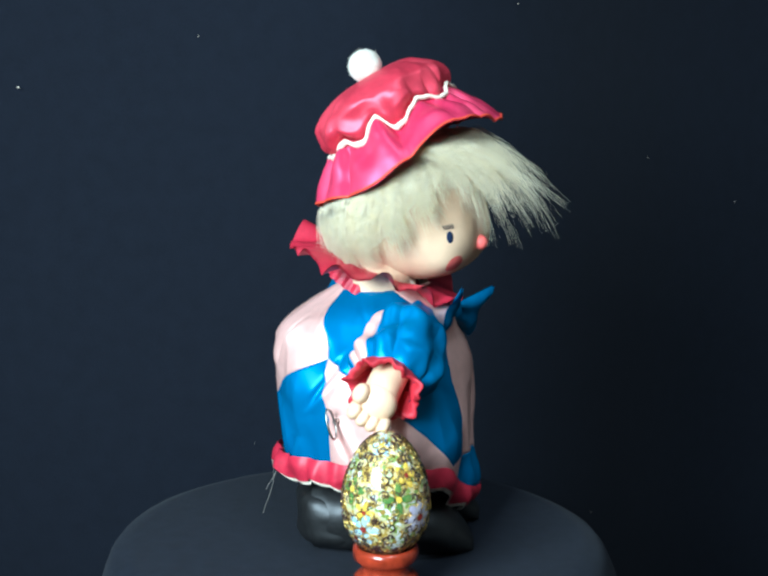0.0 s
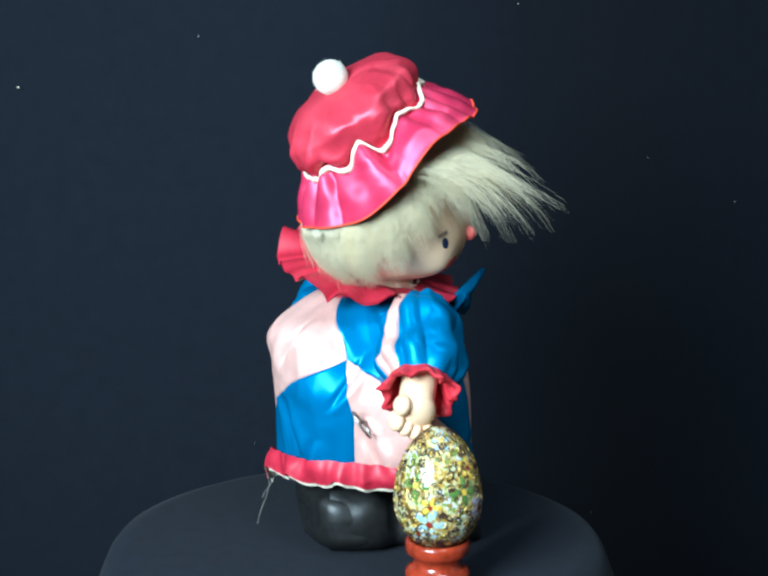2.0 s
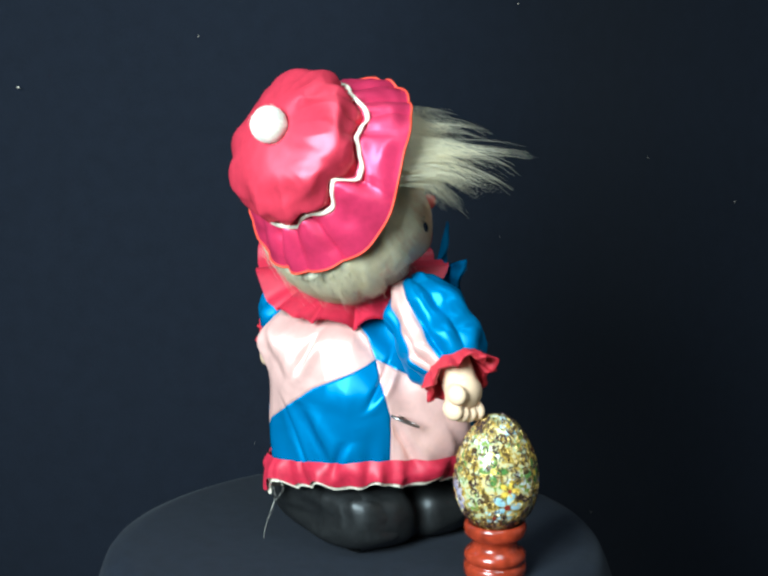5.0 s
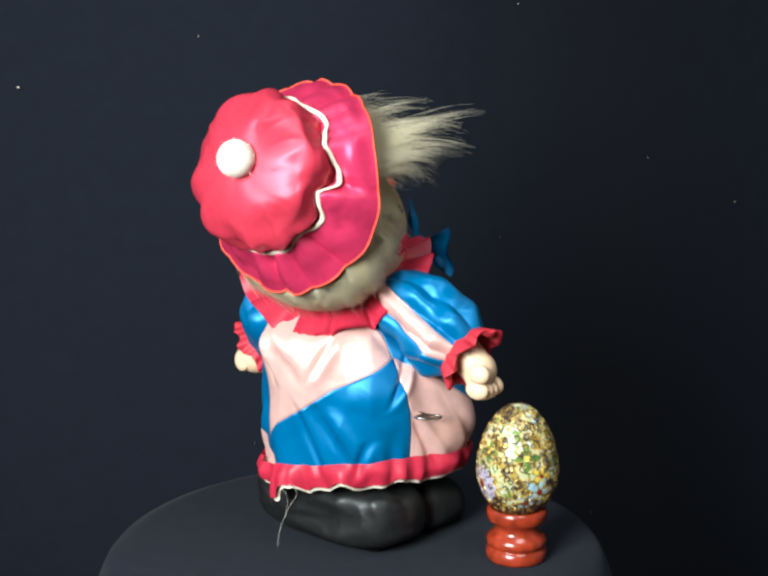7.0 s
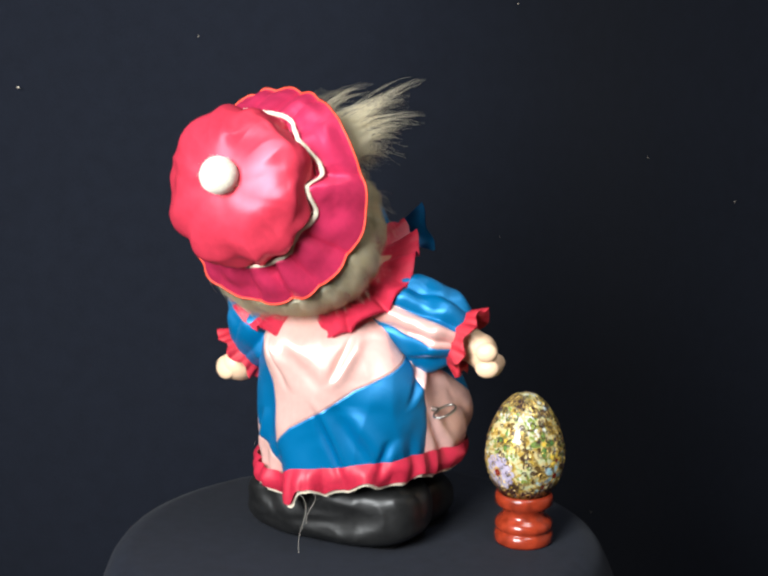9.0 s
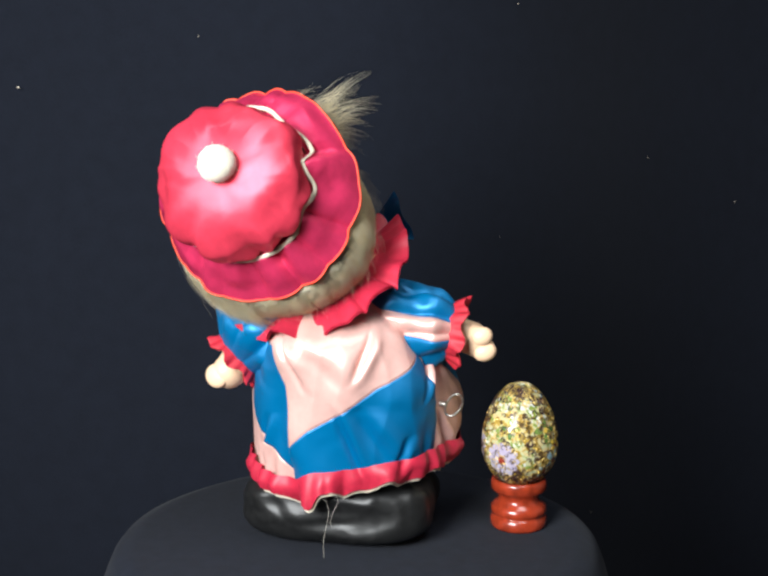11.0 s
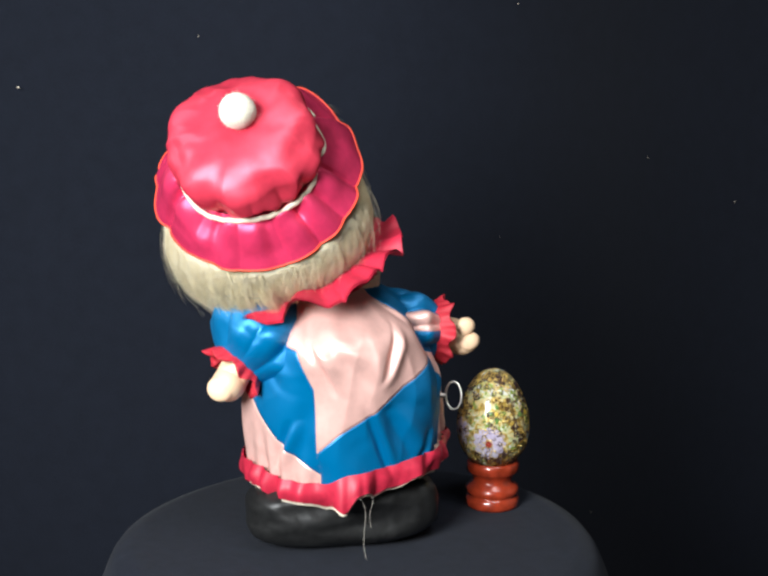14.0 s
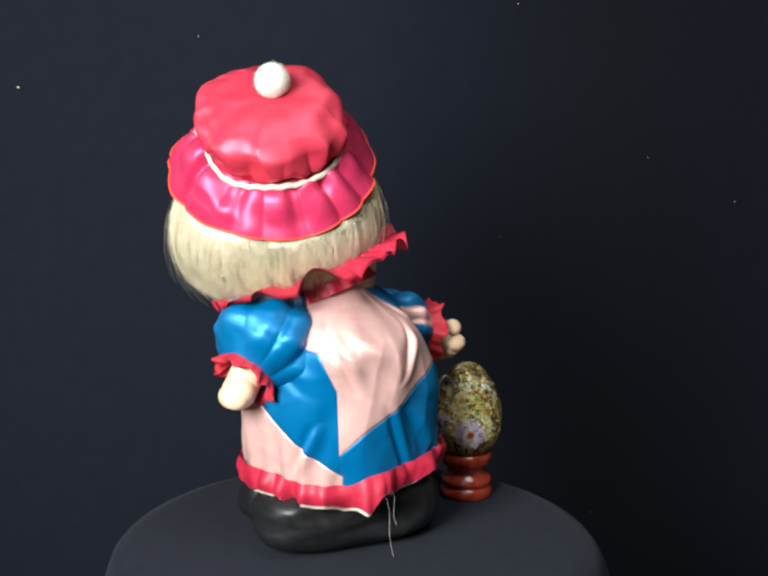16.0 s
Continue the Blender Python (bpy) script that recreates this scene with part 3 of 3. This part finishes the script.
b = Build()
b.grid(72, 48, lambda u, v: on_face(u * math.tau, (v - 0.5) * math.pi * 0.998), skin)
head = part("head", b, doll, "round vinyl doll head with painted face")
b = Build()
b.blob(on_face(0.0, -0.40, 0.0008), (0.0046, 0.0046, 0.0044), blush, nu=16, nv=10)
part("nose", b, head, "small red nose")
for s in (-1, 1):
    b = Build()
    face_spot(b, s * 0.54, -0.21, 0.042, 0.066, iris, 0.0005)
    for k in range(5):
        a = s * (0.49 + k * 0.028)
        b.tube([on_face(a, -0.115, 0.0006), on_face(a + s * 0.02, -0.06, 0.0012)], 0.00025, iris, 4)
    part("eye", b, head, "dark blue painted eye")
    b = Build()
    face_spot(b, s * 0.46, -0.54, 0.12, 0.11, blush, 0.0004)
    part("blush_spot", b, head, "red painted cheek spot")


def hair_mesh():
    b = Build()
    rnd = random.Random(4)

    def edge(a):
        """Lowest hair on the head at that bearing from the face."""
        d = abs((math.degrees(a) + 180) % 360 - 180)
        return lerp(((0, 0.62), (30, 0.55), (50, 0.28), (66, -0.02), (80, -0.28), (110, -0.48), (180, -0.56)), d)

    def cap(u, v):
        a = u * math.tau
        e = edge(a) + v * (1.5 - edge(a))
        return on_head(a, e, 0.0030 * min(1, v * 3) + 0.0012 + 0.0016 * min(1, v * 4) + 0.0007 * noise.noise(Vector((math.cos(a) * 14, math.sin(a) * 14, v * 2))))

    b.grid(120, 24, cap, hair_mat)
    for i in range(10000):
        a = rnd.uniform(-math.pi, math.pi)
        lock = 0.11 * math.sin(a * 23 + rnd.uniform(-0.5, 0.5))
        low = edge(a)
        end_e = low + rnd.uniform(-0.22, 0.16) - (0.10 * rnd.random() if a > 0.9 else 0.0)
        d = abs(math.degrees(a))
        start_e = rnd.uniform(0.0, 1.0) * 0.2 + lerp(((0, 0.75), (60, 0.55), (100, 0.25), (140, 0.02), (180, -0.08)), d)
        stray = rnd.random() < 0.035
        lift = rnd.uniform(0.0004, 0.0022) + (rnd.uniform(0.002, 0.007) if stray else 0)
        side = 1.0 if a > 0.9 else 0.0
        lift += side * rnd.uniform(0, 0.0075)
        sweep, curl = rnd.uniform(-0.10, 0.10) + lock - 0.3 * math.copysign(1, a) * math.exp(-((abs(a) - 1.1) / 0.35) ** 2) * 0.6, rnd.uniform(-0.05, 0.05)
        full = rnd.uniform(0.0030, 0.0055) * lerp(((0, 0.2), (50, 0.8), (90, 0.85), (130, 0.35), (180, 0.2)), d)
        pts = []
        for k in range(7):
            q = k / 6
            e = start_e + (end_e - start_e) * q
            aa = a + sweep * q + curl * math.sin(q * 5)
            pts.append(on_head(aa, e, 0.0036 + full * math.sin(0.35 + q * 2.2) + lift * (0.1 + q ** 1.5)))
        b.tube(pts, 0.00009 if stray else 0.00014, hair_mat, 3, 0.7)
    # tuft that stands away from the brow in loose locks
    locks = [(rnd.uniform(-0.030, 0.026), rnd.uniform(0.056, 0.080), rnd.uniform(-0.022, 0.006)) for i in range(15)] + [(-0.012, 0.098, -0.010), (-0.02, 0.092, 0.002), (-0.03, 0.090, -0.006), (0.004, 0.092, 0.006), (-0.036, 0.084, 0.006), (-0.024, 0.108, 0.004)]
    locks += [(rnd.uniform(-0.050, -0.026), rnd.uniform(0.050, 0.072), rnd.uniform(-0.004, 0.012)) for i in range(8)]
    for i in range(2600):
        ly, lx, lz = locks[i % len(locks)]
        y = ly * 0.7 + rnd.gauss(0, 0.006)
        p0 = Vector((0.032 + rnd.uniform(-0.008, 0.006), y, 0.041 + rnd.uniform(-0.004, 0.002)))
        short = rnd.uniform(0.30, 0.92) if rnd.random() < 0.9 else rnd.uniform(1.0, 1.08)
        end = p0 + (Vector((lx, ly, lz + 0.009)) - p0) * short + Vector((rnd.gauss(0, 0.0022), rnd.gauss(0, 0.0030), rnd.gauss(0, 0.0026)))
        mid = p0 + Vector(((end.x - p0.x) * 0.62, (end.y - y) * 0.4, -0.002 + rnd.gauss(0, 0.0015)))
        pts = [p0 * (1 - q) ** 2 + mid * 2 * q * (1 - q) + end * q * q for q in [k / 7 for k in range(8)]]
        ph = (i % len(locks)) * 1.7 + rnd.uniform(-0.5, 0.5)
        pts = [p + Vector((0, math.sin(ph + k * 0.8), math.cos(ph * 1.3 + k * 0.7))) * 0.0009 * k / 7 for k, p in enumerate(pts)]
        b.tube([FACE_TURN @ p for p in pts], 0.00016, hair_mat, 3, 0.85)
    return b


part("hair", hair_mesh(), head, "pale blond fluffy doll hair")


def hat_point(a, h, r):
    return HAT + HAT_TURN @ Vector((r * math.cos(a), r * math.sin(a), h))


ZIG = ((-180, 0.0), (-159, -0.0008), (-134, -0.0012), (-118, 0.0036), (-100, -0.0020), (-81, 0.0066), (-69, -0.0042), (-42, 0.0034), (-20, -0.0030), (0, 0.0018), (20, -0.0030), (42, 0.0036), (65, -0.0026), (90, 0.0078), (112, 0.0022), (132, -0.0012), (164, 0.0002), (180, 0.0))


def zig(a):
    """Height of the ribbon over the hat's seam at that bearing."""
    return lerp(ZIG, (math.degrees(a) + 180) % 360 - 180)


def brim(u, v):
    """The ruffle below the ribbon: swells outward, then hangs; shorter at the back."""
    a = u * math.tau
    back = 0.5 - 0.5 * math.cos(a)
    z = zig(a)
    n = noise.noise(Vector((math.cos(a) * 3, math.sin(a) * 3, v * 2.2)))
    gathered = (1 - 0.75 * v) * min(1, v * 6)
    r = 0.0372 - 0.35 * z * max(0, 1 - 2 * v) + (0.0182 + 0.0050 * back) * v ** 0.85 + 0.0010 * lobe(a) * v + 0.0013 * pleat(a) * v + 0.0022 * n * v
    h = z * max(0, 1 - 1.4 * v) - 0.0016 * min(1, v * 8) - (0.0250 - 0.0070 * back) * v ** 1.25 + 0.0028 * lobe(a) * gathered + 0.0044 * pleat(a) * gathered + 0.0022 * n * math.sin(v * math.pi) + 0.0014 * math.sin(a * 5 + 1) * v + 0.0060 * near(a, 98, 24) * math.sin(v * math.pi) + (0.0100 * near(a, -42, 27) - 0.0075 * near(a, 10, 20)) * v ** 1.3
    return hat_point(a, h, r)


def hat_mesh():
    b = Build()
    crown = ((0.0, 0.0368), (0.06, 0.0378), (0.2, 0.0402), (0.4, 0.0394), (0.6, 0.0328), (0.8, 0.0215), (0.92, 0.0110), (1.0, 0.0005))

    def top(u, v):
        a = u * math.tau
        z = zig(a)
        n = noise.noise(Vector((math.cos(a) * 1.9, math.sin(a) * 1.9, v * 2.4)))
        ridge = 0.3 - abs(noise.noise(Vector((math.cos(a) * 2.4 + 3, math.sin(a) * 2.4, v * 1.5))))
        side = math.sin(min(1, v * 1.25) * math.pi) ** 0.6
        tuck = max(0, 1 - v * 2.0) ** 1.3 * min(1, 0.25 + v * 6)
        r = lerp(crown, v) - 0.35 * z * max(0, 1 - v * 4) + 0.0026 * (lobe(a, 0.7) - 0.2) * tuck + 0.0026 * pleat(a, 4) * tuck + (0.0048 * n + 0.0050 * ridge) * side * min(1, 0.2 + v * 4)
        h = 0.0285 * math.sin(v * math.pi / 2) ** 1.1 + z * max(0, 1 - v * 1.9) + 0.0022 * n * (1 - v) * min(1, v * 4) - 0.0012 * (1 - lobe(a, 0.7)) * tuck
        return hat_point(a, h, r)

    b.grid(360, 54, top, satin_red)
    b.grid(400, 26, brim, satin_brim, flip=True)
    b.grid(400, 26, lambda u, v: Vector(brim(u, v)) - HAT_AXIS * 0.0009, satin_brim)
    b.tube([brim(i / 400, 1.0) for i in range(401)], 0.0007, piping, 6)
    return b


def ribbon_mesh():
    b = Build()

    def ribbon(u, v):
        """Narrow ribbon on edge, rolled outward, that meanders along the seam."""
        a = u * math.tau
        o = HAT_TURN @ Vector((math.cos(a), math.sin(a), 0))
        wide = 0.0036 - 0.0010 * math.cos(a) + 0.0012 * noise.noise(Vector((math.cos(a) * 4, math.sin(a) * 4, 2)))
        q = v * math.tau
        p = hat_point(a, zig(a) - 0.0002, 0.0396 - 0.35 * zig(a))
        return p + o * (0.0012 + 0.0013 * math.cos(q)) + HAT_AXIS * (wide * 0.5 * math.sin(q) + 0.0004 * math.sin(a * 31))

    b.grid(420, 9, ribbon, cream)
    return b


part("hat", hat_mesh(), head, "red satin hat with ruffled brim and cream zigzag ribbon")
part("hat_ribbon", ribbon_mesh(), head, "cream zigzag ribbon round the hat")
b = Build()
b.blob(HAT + Vector((-0.0125, -0.0030, 0.0322)), (0.0097, 0.0097, 0.0094), wool, nu=56, nv=36, rough=0.05)
_w = random.Random(3)
for i in range(700):
    d = Vector((_w.gauss(0, 1), _w.gauss(0, 1), _w.gauss(0, 1))).normalized()
    c = HAT + Vector((-0.0125, -0.0030, 0.0322))
    b.tube([c + d * 0.0088, c + d * 0.0099 + Vector((_w.gauss(0, 0.0005), _w.gauss(0, 0.0005), _w.gauss(0, 0.0005)))], 0.00012, wool, 3, 0.6)
part("pompom", b, head, "white woollen pompom")

# collar: turns with the head about the neck; built round its own middle, z along its axis, bow towards +x
COLLAR_AT = Vector((0.0150, 0.0125, 0.1560))
COLLAR_AXIS = Vector((0.425, 0.178, 0.888)).normalized()
COLLAR_TURN = frame_on(COLLAR_AXIS, (0, 1, 0))


def collar_mesh():
    b = Build()

    def at(u, v, out=0.0):
        a = u * math.tau
        wave = 1.0 * lobe(a, 2.0) + 0.6 * math.sin(a * 13 + 2) + 1.4 * noise.noise(Vector((math.cos(a) * 2.6, math.sin(a) * 2.6, 1)))
        r = 0.0265 + (0.0245 + 0.0065 * (0.5 - 0.5 * math.cos(a)) + 0.010 * near(a, 105, 45)) * v + 0.0012 * wave * v
        return Vector((r * math.cos(a), r * math.sin(a), 0.006 - (0.002 + 0.0055 * (0.5 - 0.5 * math.cos(a)) ** 1.5) * v ** 1.5 + 0.0042 * wave * v ** 1.2 + 0.0025 * pleat(a) * v + (0.007 * near(a, -65, 34) + 0.006 * near(a, 105, 50) - 0.0045 * near(a, 195, 42)) * v - out))

    b.grid(300, 12, at, hem_red)
    b.grid(300, 12, lambda u, v: at(u, v, 0.0012), hem_red, flip=True)

    def band(u, v):
        a = u * math.tau
        r = 0.0270 + 0.0035 * v + 0.0010 * math.sin(a * 21 + 2 * math.sin(a * 3)) * v
        return Vector((r * math.cos(a), r * math.sin(a), 0.006 - 0.017 * v))

    b.grid(200, 8, band, hem_red, flip=True)
    return b


collar = part("collar", collar_mesh(), doll, "ruffled red satin collar")
b = Build()
b.grid(200, 6, lambda u, v: ((0.0255 + 0.0022 * v + 0.0012 * math.sin(u * 70)) * math.cos(u * math.tau), (0.0255 + 0.0022 * v + 0.0012 * math.sin(u * 70)) * math.sin(u * math.tau), 0.003 + 0.0055 * v + 0.0008 * math.sin(u * 110)), cream)
part("collar_lining", b, collar, "frayed cream collar lining")


def bow_mesh():
    b = Build()
    turn = Matrix.Rotation(radians(-17), 3, "Z")
    c = Vector((0.0490, 0.0, 0.002))
    for s in (-1, 1):
        def loop(u, v, s=s):
            y = s * (0.003 + 0.021 * v)
            half = 0.004 + 0.013 * v
            z = (u - 0.5) * 2 * half
            return turn @ (c + Vector((0.005 * math.sin(u * math.pi) * math.sin(v * math.pi) + 0.009 * v + 0.0015 * math.sin(u * 9), y, z + 0.004 * v)))

        b.grid(12, 12, loop, satin_blue, closed=False)
        b.grid(12, 12, lambda u, v, s=s: loop(u, v, s) - Vector((0.0012, 0, 0)), satin_blue, closed=False, flip=True)
    b.blob(turn @ (c + Vector((0.002, 0, 0))), (0.005, 0.005, 0.006), satin_blue, nu=14, nv=9)
    return b


part("bow", bow_mesh(), collar, "bright blue satin bow")

# ---------------------------------------------------------------- egg and its stand
EGG_AT = Vector((0.0178, -0.0987, 0.0))
EGG_FOOT, EGG_H, EGG_R = 0.0262, 0.0640, 0.0227


def egg_radius(s):
    """Radius at the part s of the egg's height, 0 at the foot."""
    x = 2 * s - 1
    return EGG_R * math.sqrt(max(0.0, 1 - x * x)) * (1.0 - 0.16 * x) * 0.995


def egg_point(a, s, out=0.0):
    r = egg_radius(s) + out * math.sqrt(max(0, 1 - (2 * s - 1) ** 2))
    return Vector((r * math.cos(a), r * math.sin(a), s * EGG_H + out * (2 * s - 1)))


egg = tagged(new("cloisonne_egg"), "gilt and enamel cloisonne egg standing on a wooden stand", "egg")
b = Build()
b.grid(64, 48, lambda u, v: egg_point(u * math.tau, 0.5 - 0.5 * math.cos(v * math.pi)), enamel)
part("shell", b, egg, "gold, green and white enamel shell")


def flower(a, s, size, petals, mat, heart):
    b = Build()
    for i in range(petals):
        t = i / petals * math.tau
        ca, cs = a + size * 0.62 * math.cos(t) / egg_radius(s), s + size * 0.62 * math.sin(t) / EGG_H

        def petal(u, v, t=t, ca=ca, cs=cs):
            q = u * math.tau
            x, y = size * 0.45 * v * math.cos(q), size * 0.26 * v * math.sin(q)
            dx, dy = x * math.cos(t) - y * math.sin(t), x * math.sin(t) + y * math.cos(t)
            return egg_point(ca + dx / egg_radius(s), cs + dy / EGG_H, 0.0002 + 0.00022 * (1 - v * v))

        b.grid(12, 4, petal, mat)
        b.tube([petal(k / 12, 1.0) for k in range(13)], 0.00016, gold, 4)
    for k in range(1):
        b.grid(12, 4, lambda u, v: egg_point(a + size * 0.2 * v * math.cos(u * math.tau) / egg_radius(s), s + size * 0.2 * v * math.sin(u * math.tau) / EGG_H, 0.0006), heart)
    return b


FLOWERS = ((-120, 0.30, 0.0085, 5, petal_blue, flower_heart), (-42, 0.38, 0.0090, 8, petal_lilac, flower_heart), (-212, 0.32, 0.0105, 12, petal_lilac, flower_heart), (-73, 0.55, 0.0080, 4, leaf_green, flower_yellow),
           (-118, 0.44, 0.0055, 5, flower_yellow, flower_heart), (-58, 0.72, 0.0060, 5, flower_yellow, flower_heart), (-140, 0.60, 0.0075, 4, leaf_green, flower_yellow), (-138, 0.20, 0.0055, 5, petal_blue, flower_heart),
           (-200, 0.62, 0.0060, 4, leaf_green, flower_yellow), (-100, 0.93, 0.0050, 6, petal_blue, flower_yellow), (20, 0.4, 0.0095, 8, petal_white, flower_heart), (90, 0.4, 0.0095, 8, petal_lilac, flower_heart))
for deg, s, size, n, mat, heart in FLOWERS:
    part("enamel_flower", flower(radians(deg), s, size, n, mat, heart), egg)


def scrolls():
    b = Build()
    rnd = random.Random(9)
    for i in range(720):
        a, s = rnd.uniform(0, math.tau), 0.5 - 0.46 * math.cos(rnd.uniform(0.15, 1.0) * math.pi * 0.97)
        size, t0, way = rnd.uniform(0.0012, 0.0030), rnd.uniform(0, math.tau), rnd.choice((-1, 1))
        pts = []
        for k in range(12):
            q = k / 11
            r, t = size * (1.0 - 0.75 * q), t0 + way * q * 5.2
            pts.append(egg_point(a + r * math.cos(t) / max(0.004, egg_radius(s)), min(0.985, max(0.015, s + r * math.sin(t) / EGG_H)), 0.0003))
        b.tube(pts, rnd.uniform(0.00026, 0.00040), gold if rnd.random() < 0.5 else dark_wire, 4)
    return b


tagged(part("gilt_wirework", scrolls(), egg), "raised gilt wire scrolls", kind="stuff")


def egg_stand():
    b = Build()
    prof = ((0.001, 0.0), (0.0165, 0.0), (0.0172, 0.0015), (0.0172, 0.0060), (0.0160, 0.0072), (0.0152, 0.0078), (0.0165, 0.0088), (0.0172, 0.0105), (0.0168, 0.0130), (0.0150, 0.0148), (0.0128, 0.0165), (0.0125, 0.0190), (0.0138, 0.0212),
            (0.0160, 0.0228), (0.0170, 0.0240), (0.0172, 0.0282), (0.0165, 0.0300), (0.0150, 0.0304), (0.0135, 0.0295), (0.001, 0.0255))
    n = len(prof) - 1
    b.grid(56, n + 1, lambda u, v: (prof[round(v * n)][0] * math.cos(u * math.tau), prof[round(v * n)][0] * math.sin(u * math.tau), prof[round(v * n)][1]), wood)
    return b


stand = tagged(part("egg_stand", egg_stand()), "small turned stand of red lacquered wood under the egg", "stand")


def motions():
    rows = [(t, Matrix.Rotation(table_angle(t), 4, "Z")) for t in STEPS]
    for ob in (doll, drape, platter):
        walk(ob, rows)
    walk(stand, [(t, m @ Matrix.Translation(EGG_AT)) for t, m in rows])
    walk(egg, [(t, m @ Matrix.Translation(EGG_AT + Vector((0, 0, EGG_FOOT)))) for t, m in rows])
    walk(head, [(t, turned(nod(t), NECK) @ HEAD_REST) for t in STEPS])
    walk(key, [(t, turned(KEY_OUT * radians(-75 + 10 * t), KEY_ROOT)) for t in STEPS])
    aim = HEAD_REST.to_3x3().normalized() @ COLLAR_TURN
    ride = turned(nod(0), NECK).inverted() @ COLLAR_AT
    walk(collar, [(t, Matrix.Translation(COLLAR_AT.lerp(turned(nod(t), NECK) @ ride, 0.35)) @ turned(nod(t), (0, 0, 0)) @ aim.to_4x4()) for t in STEPS])
    walk(arm_right, [(t, turned(Vector([k * c for k, c in zip((0.85, 0.63, -0.2), nod(t))]), R_PIVOT)) for t in STEPS])
    walk(arm_left, [(t, turned(Vector([k * c for k, c in zip((0.04, 0.05, 0.26), nod(t))]), L_PIVOT)) for t in STEPS])


motions()
